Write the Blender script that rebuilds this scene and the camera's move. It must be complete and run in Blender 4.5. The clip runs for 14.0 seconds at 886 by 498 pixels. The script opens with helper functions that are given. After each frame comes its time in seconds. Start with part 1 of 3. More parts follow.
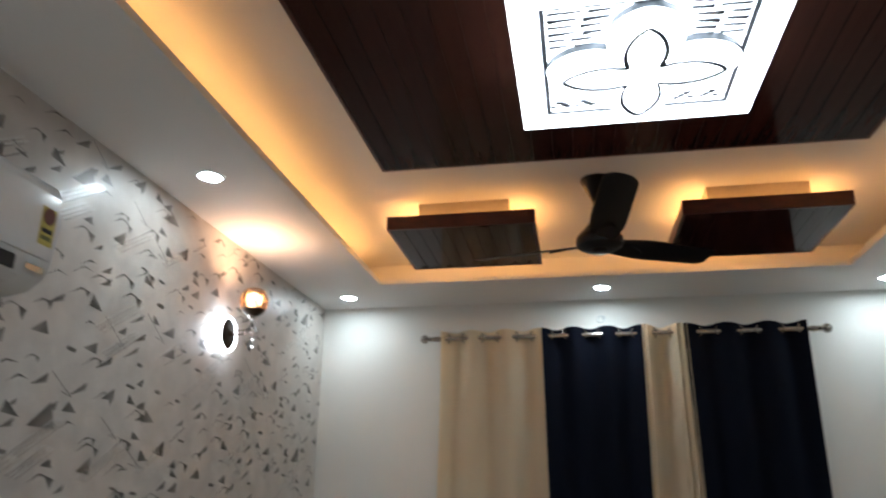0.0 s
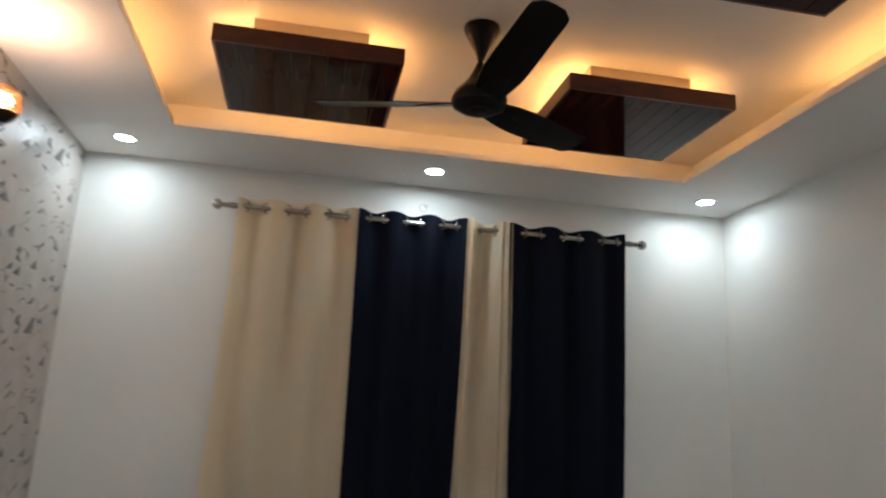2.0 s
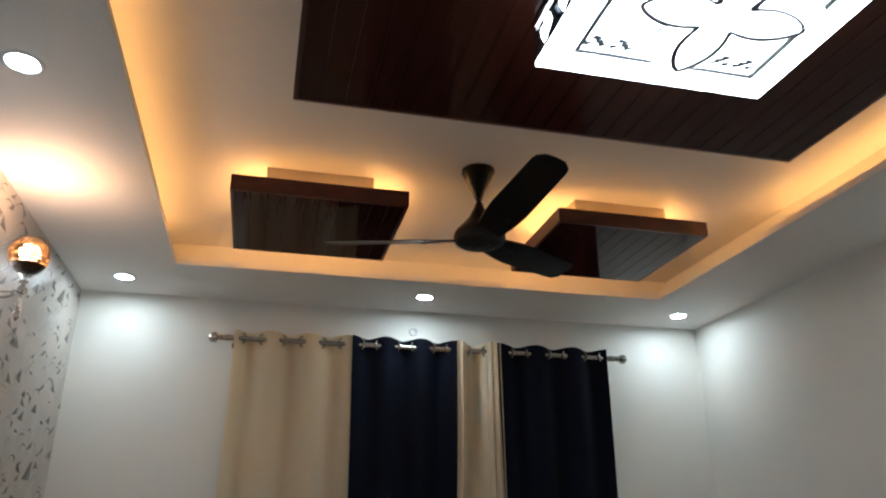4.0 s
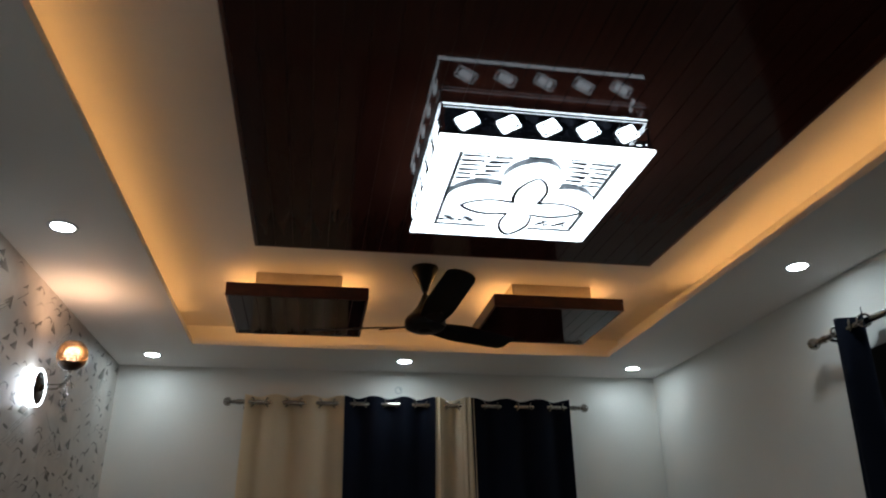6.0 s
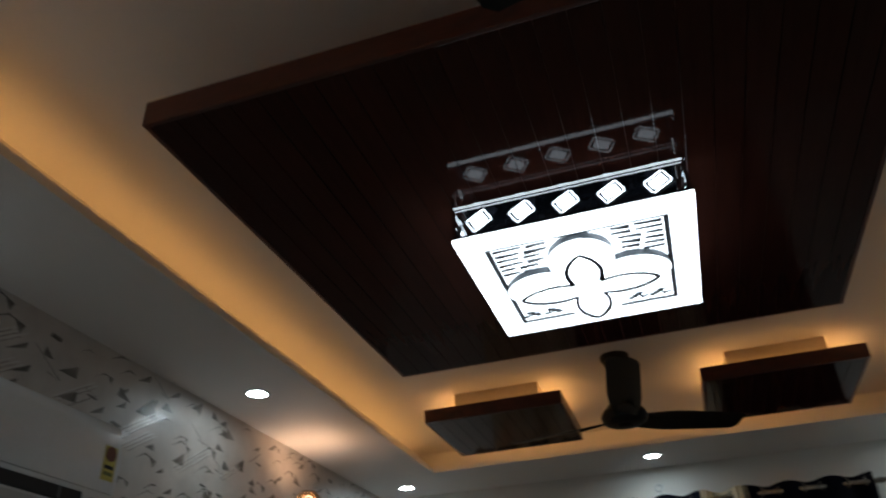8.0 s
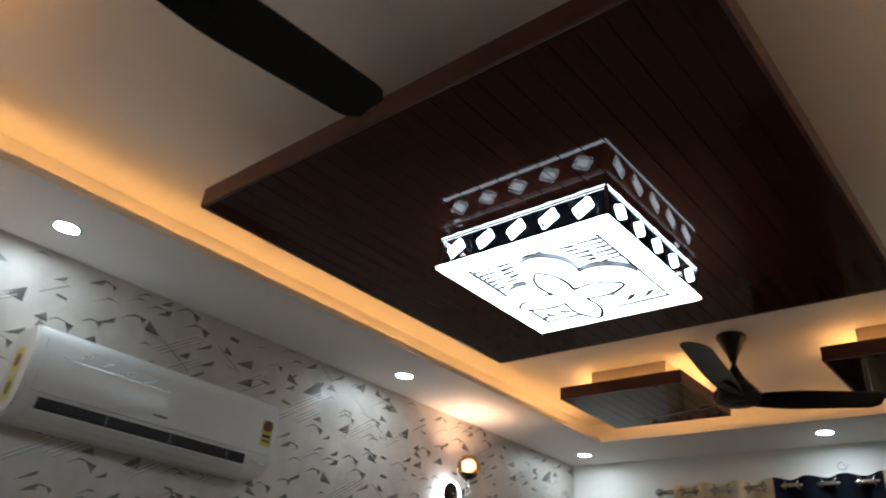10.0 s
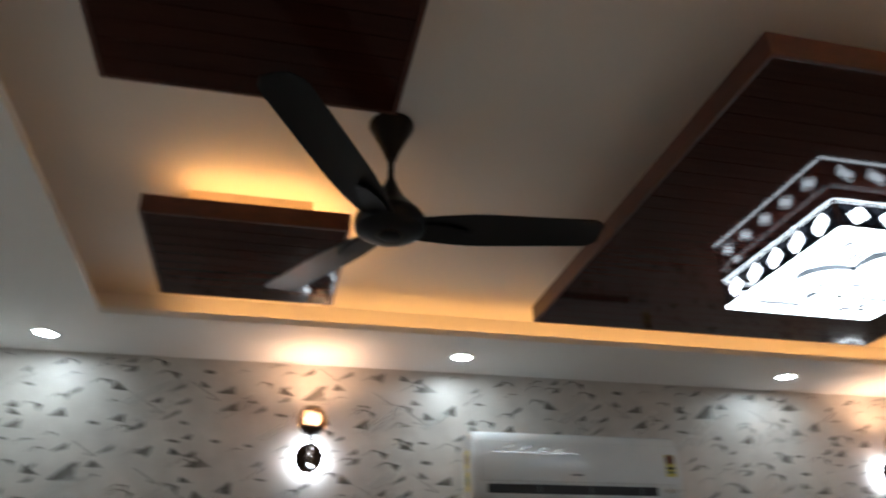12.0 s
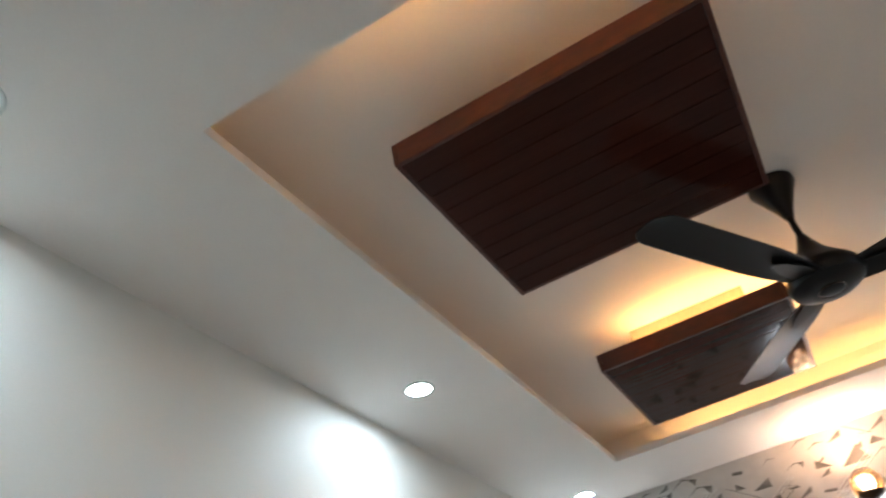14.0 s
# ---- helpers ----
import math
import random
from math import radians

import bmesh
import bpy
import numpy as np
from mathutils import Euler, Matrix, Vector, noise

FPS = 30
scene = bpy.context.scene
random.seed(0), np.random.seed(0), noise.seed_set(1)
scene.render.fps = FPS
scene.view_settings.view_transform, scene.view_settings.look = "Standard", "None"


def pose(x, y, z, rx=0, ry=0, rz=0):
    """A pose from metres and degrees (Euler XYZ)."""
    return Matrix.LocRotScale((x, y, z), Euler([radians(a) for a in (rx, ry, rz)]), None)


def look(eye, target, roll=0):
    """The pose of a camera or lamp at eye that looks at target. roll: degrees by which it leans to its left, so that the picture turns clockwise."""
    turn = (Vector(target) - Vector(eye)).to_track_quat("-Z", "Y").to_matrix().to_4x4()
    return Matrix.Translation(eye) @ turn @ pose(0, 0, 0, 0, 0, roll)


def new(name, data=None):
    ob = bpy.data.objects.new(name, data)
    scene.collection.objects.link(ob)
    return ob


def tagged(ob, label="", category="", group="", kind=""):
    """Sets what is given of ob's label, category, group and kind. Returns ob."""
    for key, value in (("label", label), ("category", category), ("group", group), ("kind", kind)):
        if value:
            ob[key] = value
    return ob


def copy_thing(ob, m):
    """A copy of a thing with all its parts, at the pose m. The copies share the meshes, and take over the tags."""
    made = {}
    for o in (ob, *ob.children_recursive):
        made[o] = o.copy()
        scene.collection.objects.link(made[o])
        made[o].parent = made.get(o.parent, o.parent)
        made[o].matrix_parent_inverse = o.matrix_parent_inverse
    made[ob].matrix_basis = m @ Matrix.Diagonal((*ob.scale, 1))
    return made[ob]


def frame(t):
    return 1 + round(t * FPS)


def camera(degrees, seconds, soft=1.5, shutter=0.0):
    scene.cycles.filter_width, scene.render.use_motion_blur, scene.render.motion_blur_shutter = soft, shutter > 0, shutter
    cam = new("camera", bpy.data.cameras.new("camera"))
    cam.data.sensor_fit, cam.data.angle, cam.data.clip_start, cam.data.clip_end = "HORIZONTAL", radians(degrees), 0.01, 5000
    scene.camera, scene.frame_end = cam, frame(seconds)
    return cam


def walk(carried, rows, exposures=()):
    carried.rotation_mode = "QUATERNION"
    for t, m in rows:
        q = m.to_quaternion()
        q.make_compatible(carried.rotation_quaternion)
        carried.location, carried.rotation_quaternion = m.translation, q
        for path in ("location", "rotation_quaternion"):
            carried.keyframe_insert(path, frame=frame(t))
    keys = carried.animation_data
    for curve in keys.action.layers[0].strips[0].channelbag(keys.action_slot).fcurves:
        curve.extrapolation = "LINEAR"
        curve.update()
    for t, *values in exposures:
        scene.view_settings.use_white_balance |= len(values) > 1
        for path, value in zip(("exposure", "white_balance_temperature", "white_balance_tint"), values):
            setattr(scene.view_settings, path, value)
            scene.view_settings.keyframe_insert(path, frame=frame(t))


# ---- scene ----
cam = camera(62.1, 14.0, soft=2.1, shutter=0.5)
PATH = [
    (0, (1.609, -4.52, 1.567), (1.271, -2.657, 2.213), 0.5),
    (0.5, (1.633, -4.423, 1.536), (1.432, -2.524, 2.13), 2.2),
    (1, (1.592, -4.28, 1.507), (1.482, -2.357, 2.045), 5.6),
    (1.5, (1.405, -4.112, 1.476), (1.437, -2.176, 1.974), 4.5),
    (2, (1.204, -3.894, 1.5), (1.548, -1.975, 1.946), 3.0),
    (2.5, (1.04, -3.65, 1.492), (1.549, -1.813, 2.098), 1.7),
    (2.7, (0.995, -3.589, 1.527), (1.501, -1.79, 2.24), 1.0),
    (4.8, (0.962, -4.464, 1.528), (1.384, -2.659, 2.279), -0.7),
    (5, (0.976, -4.559, 1.534), (1.421, -2.783, 2.339), -1.1),
    (5.5, (1.042, -4.757, 1.529), (1.526, -2.966, 2.277), -2.5),
    (6, (1.23, -4.848, 1.527), (1.553, -3.043, 2.326), -1.0),
    (6.5, (1.46, -4.87, 1.523), (1.72, -3.024, 2.247), -1.4),
    (7, (1.585, -4.874, 1.514), (1.664, -3.059, 2.351), -7.0),
    (7.5, (1.686, -4.787, 1.562), (1.535, -3.003, 2.452), -6.1),
    (8, (1.926, -4.761, 1.569), (1.434, -3.132, 2.62), -2.9),
    (10.3, (2.958, -4.747, 1.534), (1.696, -3.517, 2.48), 3.4),
    (10.5, (3.023, -4.765, 1.54), (1.715, -3.59, 2.495), 1.6),
    (11, (3.223, -4.829, 1.538), (1.822, -3.745, 2.467), -0.0),
    (11.5, (3.41, -4.874, 1.526), (1.842, -4.001, 2.408), -1.5),
    (12, (3.575, -4.805, 1.533), (1.856, -4.389, 2.467), -1.2),
    (12.5, (3.667, -4.765, 1.541), (1.909, -4.73, 2.494), -4.5),
    (13, (3.714, -4.751, 1.544), (2.021, -4.901, 2.598), -6.0),
    (13.5, (3.773, -4.748, 1.549), (2.222, -5.197, 2.73), -10.1),
    (14, (3.781, -4.753, 1.571), (2.331, -5.376, 2.801), -11.6),
]
EXPOSURES = [(0, 0.84, 5980, 9), (0.5, 0.82, 5980, 9), (1, 0.74, 5980, 9), (1.5, 0.72, 5980, 9), (2, 1.0, 5980, 9), (2.7, 1.05, 5980, 9), (4.8, 0.33, 5980, 7), (5.5, -0.13, 5980, 7), (6.5, -0.25, 5980, 7), (7, -0.12, 5980, 7), (7.5, -0.6, 5980, 7), (8.2, -0.7, 5980, 7), (10.3, 0.52, 5980, 8.5), (11.5, 0.48, 5980, 8.5), (12.5, 0.76, 5980, 8.5), (13, 1.18, 5980, 8.5), (13.5, 1.5, 5980, 8.5), (14, 1.62, 5780, 7.5)]
walk(cam, [(t, look(e, g, r)) for t, e, g, r in PATH], EXPOSURES)

# ---- light and exposure ----
COVE = (1.0, 0.465, 0.125)
BULB = (1.0, 0.57, 0.31)
COOL = (0.87, 0.98, 0.98)
world = bpy.data.worlds.new("night")
world.use_nodes = True
world.node_tree.nodes["Background"].inputs[0].default_value = (0.01, 0.012, 0.02, 1)
world.node_tree.nodes["Background"].inputs[1].default_value = 0.2
scene.world = world


# ---- materials ----
def base_mat(name):
    m = bpy.data.materials.new(name)
    m.use_nodes = True
    return m, m.node_tree.nodes, m.node_tree.links, m.node_tree.nodes["Principled BSDF"]


def surface(name, a, b, rough, scale=6.0, metal=0.0, bump=0.0, fine=220.0, stretch=(1, 1, 1), coat=0.0, vary=0.0, ior=1.5, spec=0.5):
    """Two colours mixed by noise at two scales, with roughness variation and fine relief."""
    m, nodes, links, p = base_mat(name)
    tc = nodes.new("ShaderNodeTexCoord")
    mp = nodes.new("ShaderNodeMapping")
    mp.inputs["Scale"].default_value = stretch
    links.new(tc.outputs["Object"], mp.inputs["Vector"])
    n1 = nodes.new("ShaderNodeTexNoise")
    n1.inputs["Scale"].default_value, n1.inputs["Detail"].default_value = scale, 6
    n2 = nodes.new("ShaderNodeTexNoise")
    n2.inputs["Scale"].default_value, n2.inputs["Detail"].default_value = fine, 3
    for n in (n1, n2):
        links.new(mp.outputs["Vector"], n.inputs["Vector"])
    add = nodes.new("ShaderNodeMath")
    add.operation = "MULTIPLY_ADD"
    links.new(n2.outputs["Fac"], add.inputs[0])
    add.inputs[1].default_value = 0.4
    links.new(n1.outputs["Fac"], add.inputs[2])
    last = add.outputs[0]
    if vary:
        info = nodes.new("ShaderNodeObjectInfo")
        va = nodes.new("ShaderNodeMath")
        va.operation = "MULTIPLY_ADD"
        links.new(info.outputs["Random"], va.inputs[0])
        va.inputs[1].default_value = vary
        links.new(last, va.inputs[2])
        last = va.outputs[0]
    ramp = nodes.new("ShaderNodeMapRange")
    ramp.inputs["From Min"].default_value, ramp.inputs["From Max"].default_value = 0.45, 0.95 + vary
    links.new(last, ramp.inputs["Value"])
    mix = nodes.new("ShaderNodeMix")
    mix.data_type = "RGBA"
    mix.inputs["A"].default_value, mix.inputs["B"].default_value = (*a, 1), (*b, 1)
    links.new(ramp.outputs["Result"], mix.inputs["Factor"])
    links.new(mix.outputs["Result"], p.inputs["Base Color"])
    rr = nodes.new("ShaderNodeMapRange")
    rr.inputs["To Min"].default_value, rr.inputs["To Max"].default_value = rough * 0.85, min(1, rough * 1.2)
    links.new(n1.outputs["Fac"], rr.inputs["Value"])
    links.new(rr.outputs["Result"], p.inputs["Roughness"])
    p.inputs["Metallic"].default_value, p.inputs["Coat Weight"].default_value, p.inputs["IOR"].default_value = metal, coat, ior
    p.inputs["Specular IOR Level"].default_value = spec
    p.inputs["Coat Roughness"].default_value = 0.05
    if bump:
        bp = nodes.new("ShaderNodeBump")
        bp.inputs["Strength"].default_value, bp.inputs["Distance"].default_value = bump, 0.002
        links.new(add.outputs[0], bp.inputs["Height"])
        links.new(bp.outputs["Normal"], p.inputs["Normal"])
    return m


def glow(name, colour, strength):
    m, nodes, links, p = base_mat(name)
    p.inputs["Base Color"].default_value = (0.8, 0.8, 0.8, 1)
    p.inputs["Emission Color"].default_value, p.inputs["Emission Strength"].default_value = (*colour, 1), strength
    return m


M_WALL = surface("wall_paint", (0.74, 0.73, 0.695), (0.80, 0.79, 0.755), 0.55, 1.5, bump=0.10, fine=160)
M_CEIL = surface("ceiling_paint", (0.77, 0.745, 0.725), (0.83, 0.805, 0.785), 0.6, 1.2, bump=0.08, fine=140)
M_PAPER = surface("wallpaper", (0.47, 0.432, 0.40), (0.61, 0.57, 0.53), 0.40, 9.0, bump=0.35, fine=300)
M_FLOOR = surface("floor_bounce", (0.40, 0.33, 0.27), (0.48, 0.40, 0.33), 0.2, 2.0, fine=90)
M_WENGE = surface("wenge_laminate", (0.033, 0.0098, 0.0066), (0.054, 0.0165, 0.0108), 0.055, 3.0, fine=26, stretch=(14, 0.8, 14), bump=0.02, vary=0.12, spec=0.13)
M_EDGE = surface("wenge_edge", (0.043, 0.0085, 0.004), (0.096, 0.0195, 0.009), 0.3, 3.0, fine=30, stretch=(6, 6, 14), bump=0.05)
M_PLY = surface("packing_ply", (0.42, 0.34, 0.25), (0.55, 0.46, 0.36), 0.7, 4.0, fine=60)
M_FAN = surface("fan_black_enamel", (0.004, 0.0036, 0.0036), (0.008, 0.007, 0.007), 0.34, 5.0, fine=200, spec=0.2)
M_CHROME = surface("brushed_steel", (0.62, 0.60, 0.57), (0.74, 0.72, 0.69), 0.18, 8.0, metal=1.0, fine=260)
M_ROD = surface("antique_steel", (0.34, 0.315, 0.29), (0.48, 0.455, 0.425), 0.2, 8.0, metal=1.0, fine=260)
M_MIRROR = surface("polished_steel", (0.70, 0.72, 0.75), (0.78, 0.80, 0.83), 0.16, 3.0, metal=1.0, fine=60)
M_BRASS = surface("aged_brass", (0.05, 0.029, 0.013), (0.13, 0.075, 0.034), 0.45, 30.0, metal=0.7, fine=200)
M_BOXD = surface("dark_polished_metal", (0.02, 0.022, 0.03), (0.03, 0.033, 0.045), 0.08, 3.0, metal=0.6, fine=60)
M_BRONZE = surface("dark_bronze", (0.025, 0.016, 0.010), (0.07, 0.04, 0.022), 0.35, 20.0, metal=0.8, fine=200)
M_BEIGE = surface("beige_curtain_cloth", (0.86, 0.735, 0.55), (0.92, 0.81, 0.63), 0.8, 3.0, bump=0.4, fine=420, stretch=(1, 1, 0.4))
M_NAVY = surface("navy_curtain_cloth", (0.0052, 0.0078, 0.018), (0.0095, 0.013, 0.029), 0.85, 3.0, bump=0.4, fine=420, stretch=(1, 1, 0.4), spec=0.2)
M_PLASTIC = surface("white_plastic", (0.61, 0.63, 0.63), (0.68, 0.69, 0.69), 0.22, 3.0, fine=80)
M_GREY = surface("grey_plastic", (0.08, 0.085, 0.09), (0.12, 0.125, 0.13), 0.4, 4.0, fine=120)
M_DARK = surface("dark_plastic_and_shade", (0.005, 0.0055, 0.006), (0.010, 0.0105, 0.012), 0.6, 6.0, fine=120)
M_SILVER = surface("silver_finish", (0.60, 0.60, 0.58), (0.72, 0.72, 0.70), 0.22, 6.0, metal=0.9, fine=150)
M_YELLOW = surface("yellow_label", (0.46, 0.40, 0.08), (0.54, 0.47, 0.12), 0.5, 8.0, fine=90)
M_RED = surface("red_brown_print", (0.10, 0.03, 0.02), (0.20, 0.06, 0.03), 0.5, 8.0, fine=90)
M_GREEN = surface("olive_print", (0.10, 0.11, 0.03), (0.16, 0.17, 0.05), 0.5, 8.0, fine=90)
M_WOOD = surface("dark_window_wood", (0.009, 0.0055, 0.0045), (0.022, 0.011, 0.008), 0.35, 4.0, fine=40, stretch=(8, 8, 0.8))
M_ALU = surface("aluminium", (0.42, 0.42, 0.43), (0.52, 0.52, 0.53), 0.35, 8.0, metal=0.9, fine=200)
M_FROST = surface("frosted_grey_glass", (0.045, 0.055, 0.065), (0.09, 0.105, 0.12), 0.4, 40.0, fine=200)
M_ETCH = surface("etched_line", (0.05, 0.055, 0.06), (0.10, 0.11, 0.12), 0.4, 20.0, fine=200)

M_LED = glow("cove_led", COVE, 8.5)
# west strip, set weaker than the east one
M_LEDW = glow("west_cove_led", COVE, 6.9)
M_DIM = glow("dim_cove_led", COVE, 1.7)
# added fill that lifts the ceiling along the south upstand
M_FAINT = glow("south_fill_led", COVE, 0.08)
M_LED2 = glow("panel_led", (1.0, 0.47, 0.13), 15)
M_LED3 = glow("dim_panel_led", (1.0, 0.46, 0.12), 3.5)
M_DOWN = glow("downlight_led", COOL, 90)
M_BULB = glow("warm_bulb", BULB, 18)
M_HALO = glow("halo_led", (0.93, 0.97, 1.0), 11)
M_PANEL = glow("lit_acrylic", (0.90, 0.96, 1.0), 6)
M_CRYST = glow("lit_crystal", (0.88, 0.95, 1.0), 6.5)
# shine of the lamp's metal rails, put in as a weak glow
M_RAILSHINE = glow("metal_rail_shine", (0.88, 0.95, 1.0), 1.6)

M_GLASS, _n, _l, _p = base_mat("clear_glass")
_p.inputs["Transmission Weight"].default_value, _p.inputs["Roughness"].default_value, _p.inputs["IOR"].default_value = 1.0, 0.02, 1.5
M_AMBER, _n, _l, _p = base_mat("amber_glow_liner")
_tr = _n.new("ShaderNodeBsdfTransparent")
_tl = _n.new("ShaderNodeBsdfTranslucent")
_tl.inputs["Color"].default_value = (0.9, 0.55, 0.25, 1)
_mm = _n.new("ShaderNodeMixShader")
_mm.inputs["Fac"].default_value = 0.32
_l.new(_tr.outputs[0], _mm.inputs[1])
_l.new(_tl.outputs[0], _mm.inputs[2])
_l.new(_mm.outputs[0], _n["Material Output"].inputs["Surface"])
M_PANE, _n, _l, _p = base_mat("window_glass")
_p.inputs["Base Color"].default_value, _p.inputs["Roughness"].default_value = (0.01, 0.011, 0.013, 1), 0.06
_p.inputs["Transmission Weight"].default_value = 0.6

# wallpaper print: grey that fades from the base of each motif towards its tip
M_MOTIF, _n, _l, _p = base_mat("wallpaper_print")
_uv = _n.new("ShaderNodeUVMap")
_sep = _n.new("ShaderNodeSeparateXYZ")
_l.new(_uv.outputs["UV"], _sep.inputs["Vector"])
_geo = _n.new("ShaderNodeNewGeometry")
_ns = _n.new("ShaderNodeTexNoise")
_ns.inputs["Scale"].default_value = 90
_ma = _n.new("ShaderNodeMath")
_ma.operation = "MULTIPLY_ADD"
_ma.inputs[1].default_value = 0.35
_l.new(_ns.outputs["Fac"], _ma.inputs[0])
_l.new(_sep.outputs["Y"], _ma.inputs[2])
_mr = _n.new("ShaderNodeMapRange")
_mr.inputs["From Min"].default_value, _mr.inputs["From Max"].default_value = 0.1, 1.25
_l.new(_ma.outputs[0], _mr.inputs["Value"])
_mx = _n.new("ShaderNodeMix")
_mx.data_type = "RGBA"
_mx.inputs["A"].default_value, _mx.inputs["B"].default_value = (0.042, 0.034, 0.029, 1), (0.32, 0.295, 0.265, 1)
_l.new(_mr.outputs["Result"], _mx.inputs["Factor"])
_l.new(_mx.outputs["Result"], _p.inputs["Base Color"])
_p.inputs["Roughness"].default_value = 0.4
_gt = _n.new("ShaderNodeMath")
_gt.operation = "GREATER_THAN"
_gt.inputs[1].default_value = 1.5
_l.new(_sep.outputs["Y"], _gt.inputs[0])
_sm = _n.new("ShaderNodeMix")
_sm.data_type = "RGBA"
_sm.inputs["B"].default_value = (0.72, 0.73, 0.72, 1)
_l.new(_gt.outputs[0], _sm.inputs["Factor"])
_l.new(_mx.outputs["Result"], _sm.inputs["A"])
_l.new(_sm.outputs["Result"], _p.inputs["Base Color"])
_l.new(_gt.outputs[0], _p.inputs["Metallic"])


# ---- mesh helpers ----
def link_mesh(name, bm, mat, parent=None, label="", smooth=False):
    me = bpy.data.meshes.new(name)
    bmesh.ops.recalc_face_normals(bm, faces=bm.faces)
    bm.to_mesh(me)
    bm.free()
    me.materials.append(mat)
    if smooth:
        for f in me.polygons:
            f.use_smooth = True
        me.set_sharp_from_angle(angle=radians(38))
    ob = new(name, me)
    ob.parent = parent
    if label:
        tagged(ob, label)
    return ob


def part(name, bm, mat, parent, label="", smooth=False):
    return link_mesh(name, bm, mat, parent, label, smooth)


def empty(name, at, label, category, group="", rz=0.0):
    ob = new(name)
    ob.matrix_basis = pose(*at, 0, 0, rz)
    return tagged(ob, label, category, group)


def add_box(bm, x0, x1, y0, y1, z0, z1, bevel=0.0):
    r = bmesh.ops.create_cube(bm, size=1, matrix=Matrix.Translation(((x0 + x1) / 2, (y0 + y1) / 2, (z0 + z1) / 2)) @ Matrix.Diagonal((x1 - x0, y1 - y0, z1 - z0, 1)))
    if bevel:
        edges = {e for v in r["verts"] for e in v.link_edges}
        bmesh.ops.bevel(bm, geom=list(edges), offset=bevel, segments=2, profile=0.5, affect="EDGES")
    return bm


def box(x0, x1, y0, y1, z0, z1, bevel=0.0):
    return add_box(bmesh.new(), x0, x1, y0, y1, z0, z1, bevel)


def add_lathe(bm, profile, seg=32, m=Matrix()):
    """Turns a profile of (radius, height) round z."""
    rings = []
    for r, z in profile:
        rings.append([bm.verts.new(m @ Vector((r * math.cos(a * math.tau / seg), r * math.sin(a * math.tau / seg), z))) for a in range(seg)] if r > 1e-6 else [bm.verts.new(m @ Vector((0, 0, z)))])
    for p, q in zip(rings, rings[1:]):
        for i in range(seg):
            j = (i + 1) % seg
            if len(p) == 1 and len(q) == 1:
                continue
            if len(p) == 1:
                bm.faces.new((p[0], q[i], q[j]))
            elif len(q) == 1:
                bm.faces.new((p[i], p[j], q[0]))
            else:
                bm.faces.new((p[i], p[j], q[j], q[i]))
    return bm


def lathe(profile, seg=32, m=Matrix()):
    return add_lathe(bmesh.new(), profile, seg, m)


def add_tube(bm, pts, r, seg=10):
    """A tube along a line of points."""
    pts = [Vector(p) for p in pts]
    rings = []
    for i, p in enumerate(pts):
        d = (pts[min(i + 1, len(pts) - 1)] - pts[max(i - 1, 0)]).normalized()
        q = d.to_track_quat("Z", "Y")
        rings.append([bm.verts.new(p + q @ Vector((r * math.cos(a * math.tau / seg), r * math.sin(a * math.tau / seg), 0))) for a in range(seg)])
    for a, b in zip(rings, rings[1:]):
        for i in range(seg):
            j = (i + 1) % seg
            bm.faces.new((a[i], a[j], b[j], b[i]))
    bm.faces.new(rings[0])
    bm.faces.new(rings[-1])
    return bm


def tube(pts, r, seg=10):
    return add_tube(bmesh.new(), pts, r, seg)


def torus(R, r, m=Matrix(), seg=28, ring=10):
    pts = [(R + r * math.cos(a * math.tau / ring), r * math.sin(a * math.tau / ring)) for a in range(ring + 1)]
    bm = lathe(pts, seg, m)
    bmesh.ops.remove_doubles(bm, verts=bm.verts, dist=1e-5)
    return bm


def gem(bm, at, r, h, seg=6):
    """A cut crystal: two cones with a flat girdle."""
    return add_lathe(bm, [(0, -h), (r * 0.75, -h * 0.35), (r, 0), (r * 0.7, h * 0.45), (0, h * 0.7)], seg, Matrix.Translation(at))


# ---- the room: x east from the papered wall, y north, z up ----
W, L, H, TOP, OUT = 3.60, 6.05, 2.75, 2.905, 4.70
AY = -3.95  # the entrance alcove lies south of this line
TX0, TX1, TY0, TY1 = 0.510, 3.06, -5.535, -0.525  # the tray's opening


def structure(name, bm, mat, label):
    return tagged(link_mesh(name, bm, mat), label, kind="structure")


wall_west = structure("wall_west", box(-0.12, 0, -L - 0.12, 0.12, 0, 3.05), M_PAPER, "wall papered in pale grey with scattered dark triangles")
structure("wall_north", box(0, W + 0.12, 0, 0.12, 0, 3.05), M_WALL, "plain off-white painted wall behind the curtains")
structure("wall_south", box(0, OUT + 0.12, -L - 0.12, -L, 0, 3.05), M_WALL, "plain off-white painted wall")
WY0, WY1, WZ0, WZ1 = -3.55, -1.99, 0.95, 2.375  # window opening of the east wall
bm = box(W, W + 0.12, WY1, 0, 0, 3.05)
add_box(bm, W, W + 0.12, AY, WY0, 0, 3.05)
add_box(bm, W, W + 0.12, WY0, WY1, 0, WZ0)
add_box(bm, W, W + 0.12, WY0, WY1, WZ1, 3.05)
structure("wall_east", bm, M_WALL, "plain off-white painted wall with a window")
bm = box(OUT, OUT + 0.12, -L, AY + 0.12, 0, 3.05)
add_box(bm, W + 0.12, OUT, AY, AY + 0.12, 0, 3.05)
structure("wall_alcove", bm, M_WALL, "plain off-white walls of the entrance alcove")
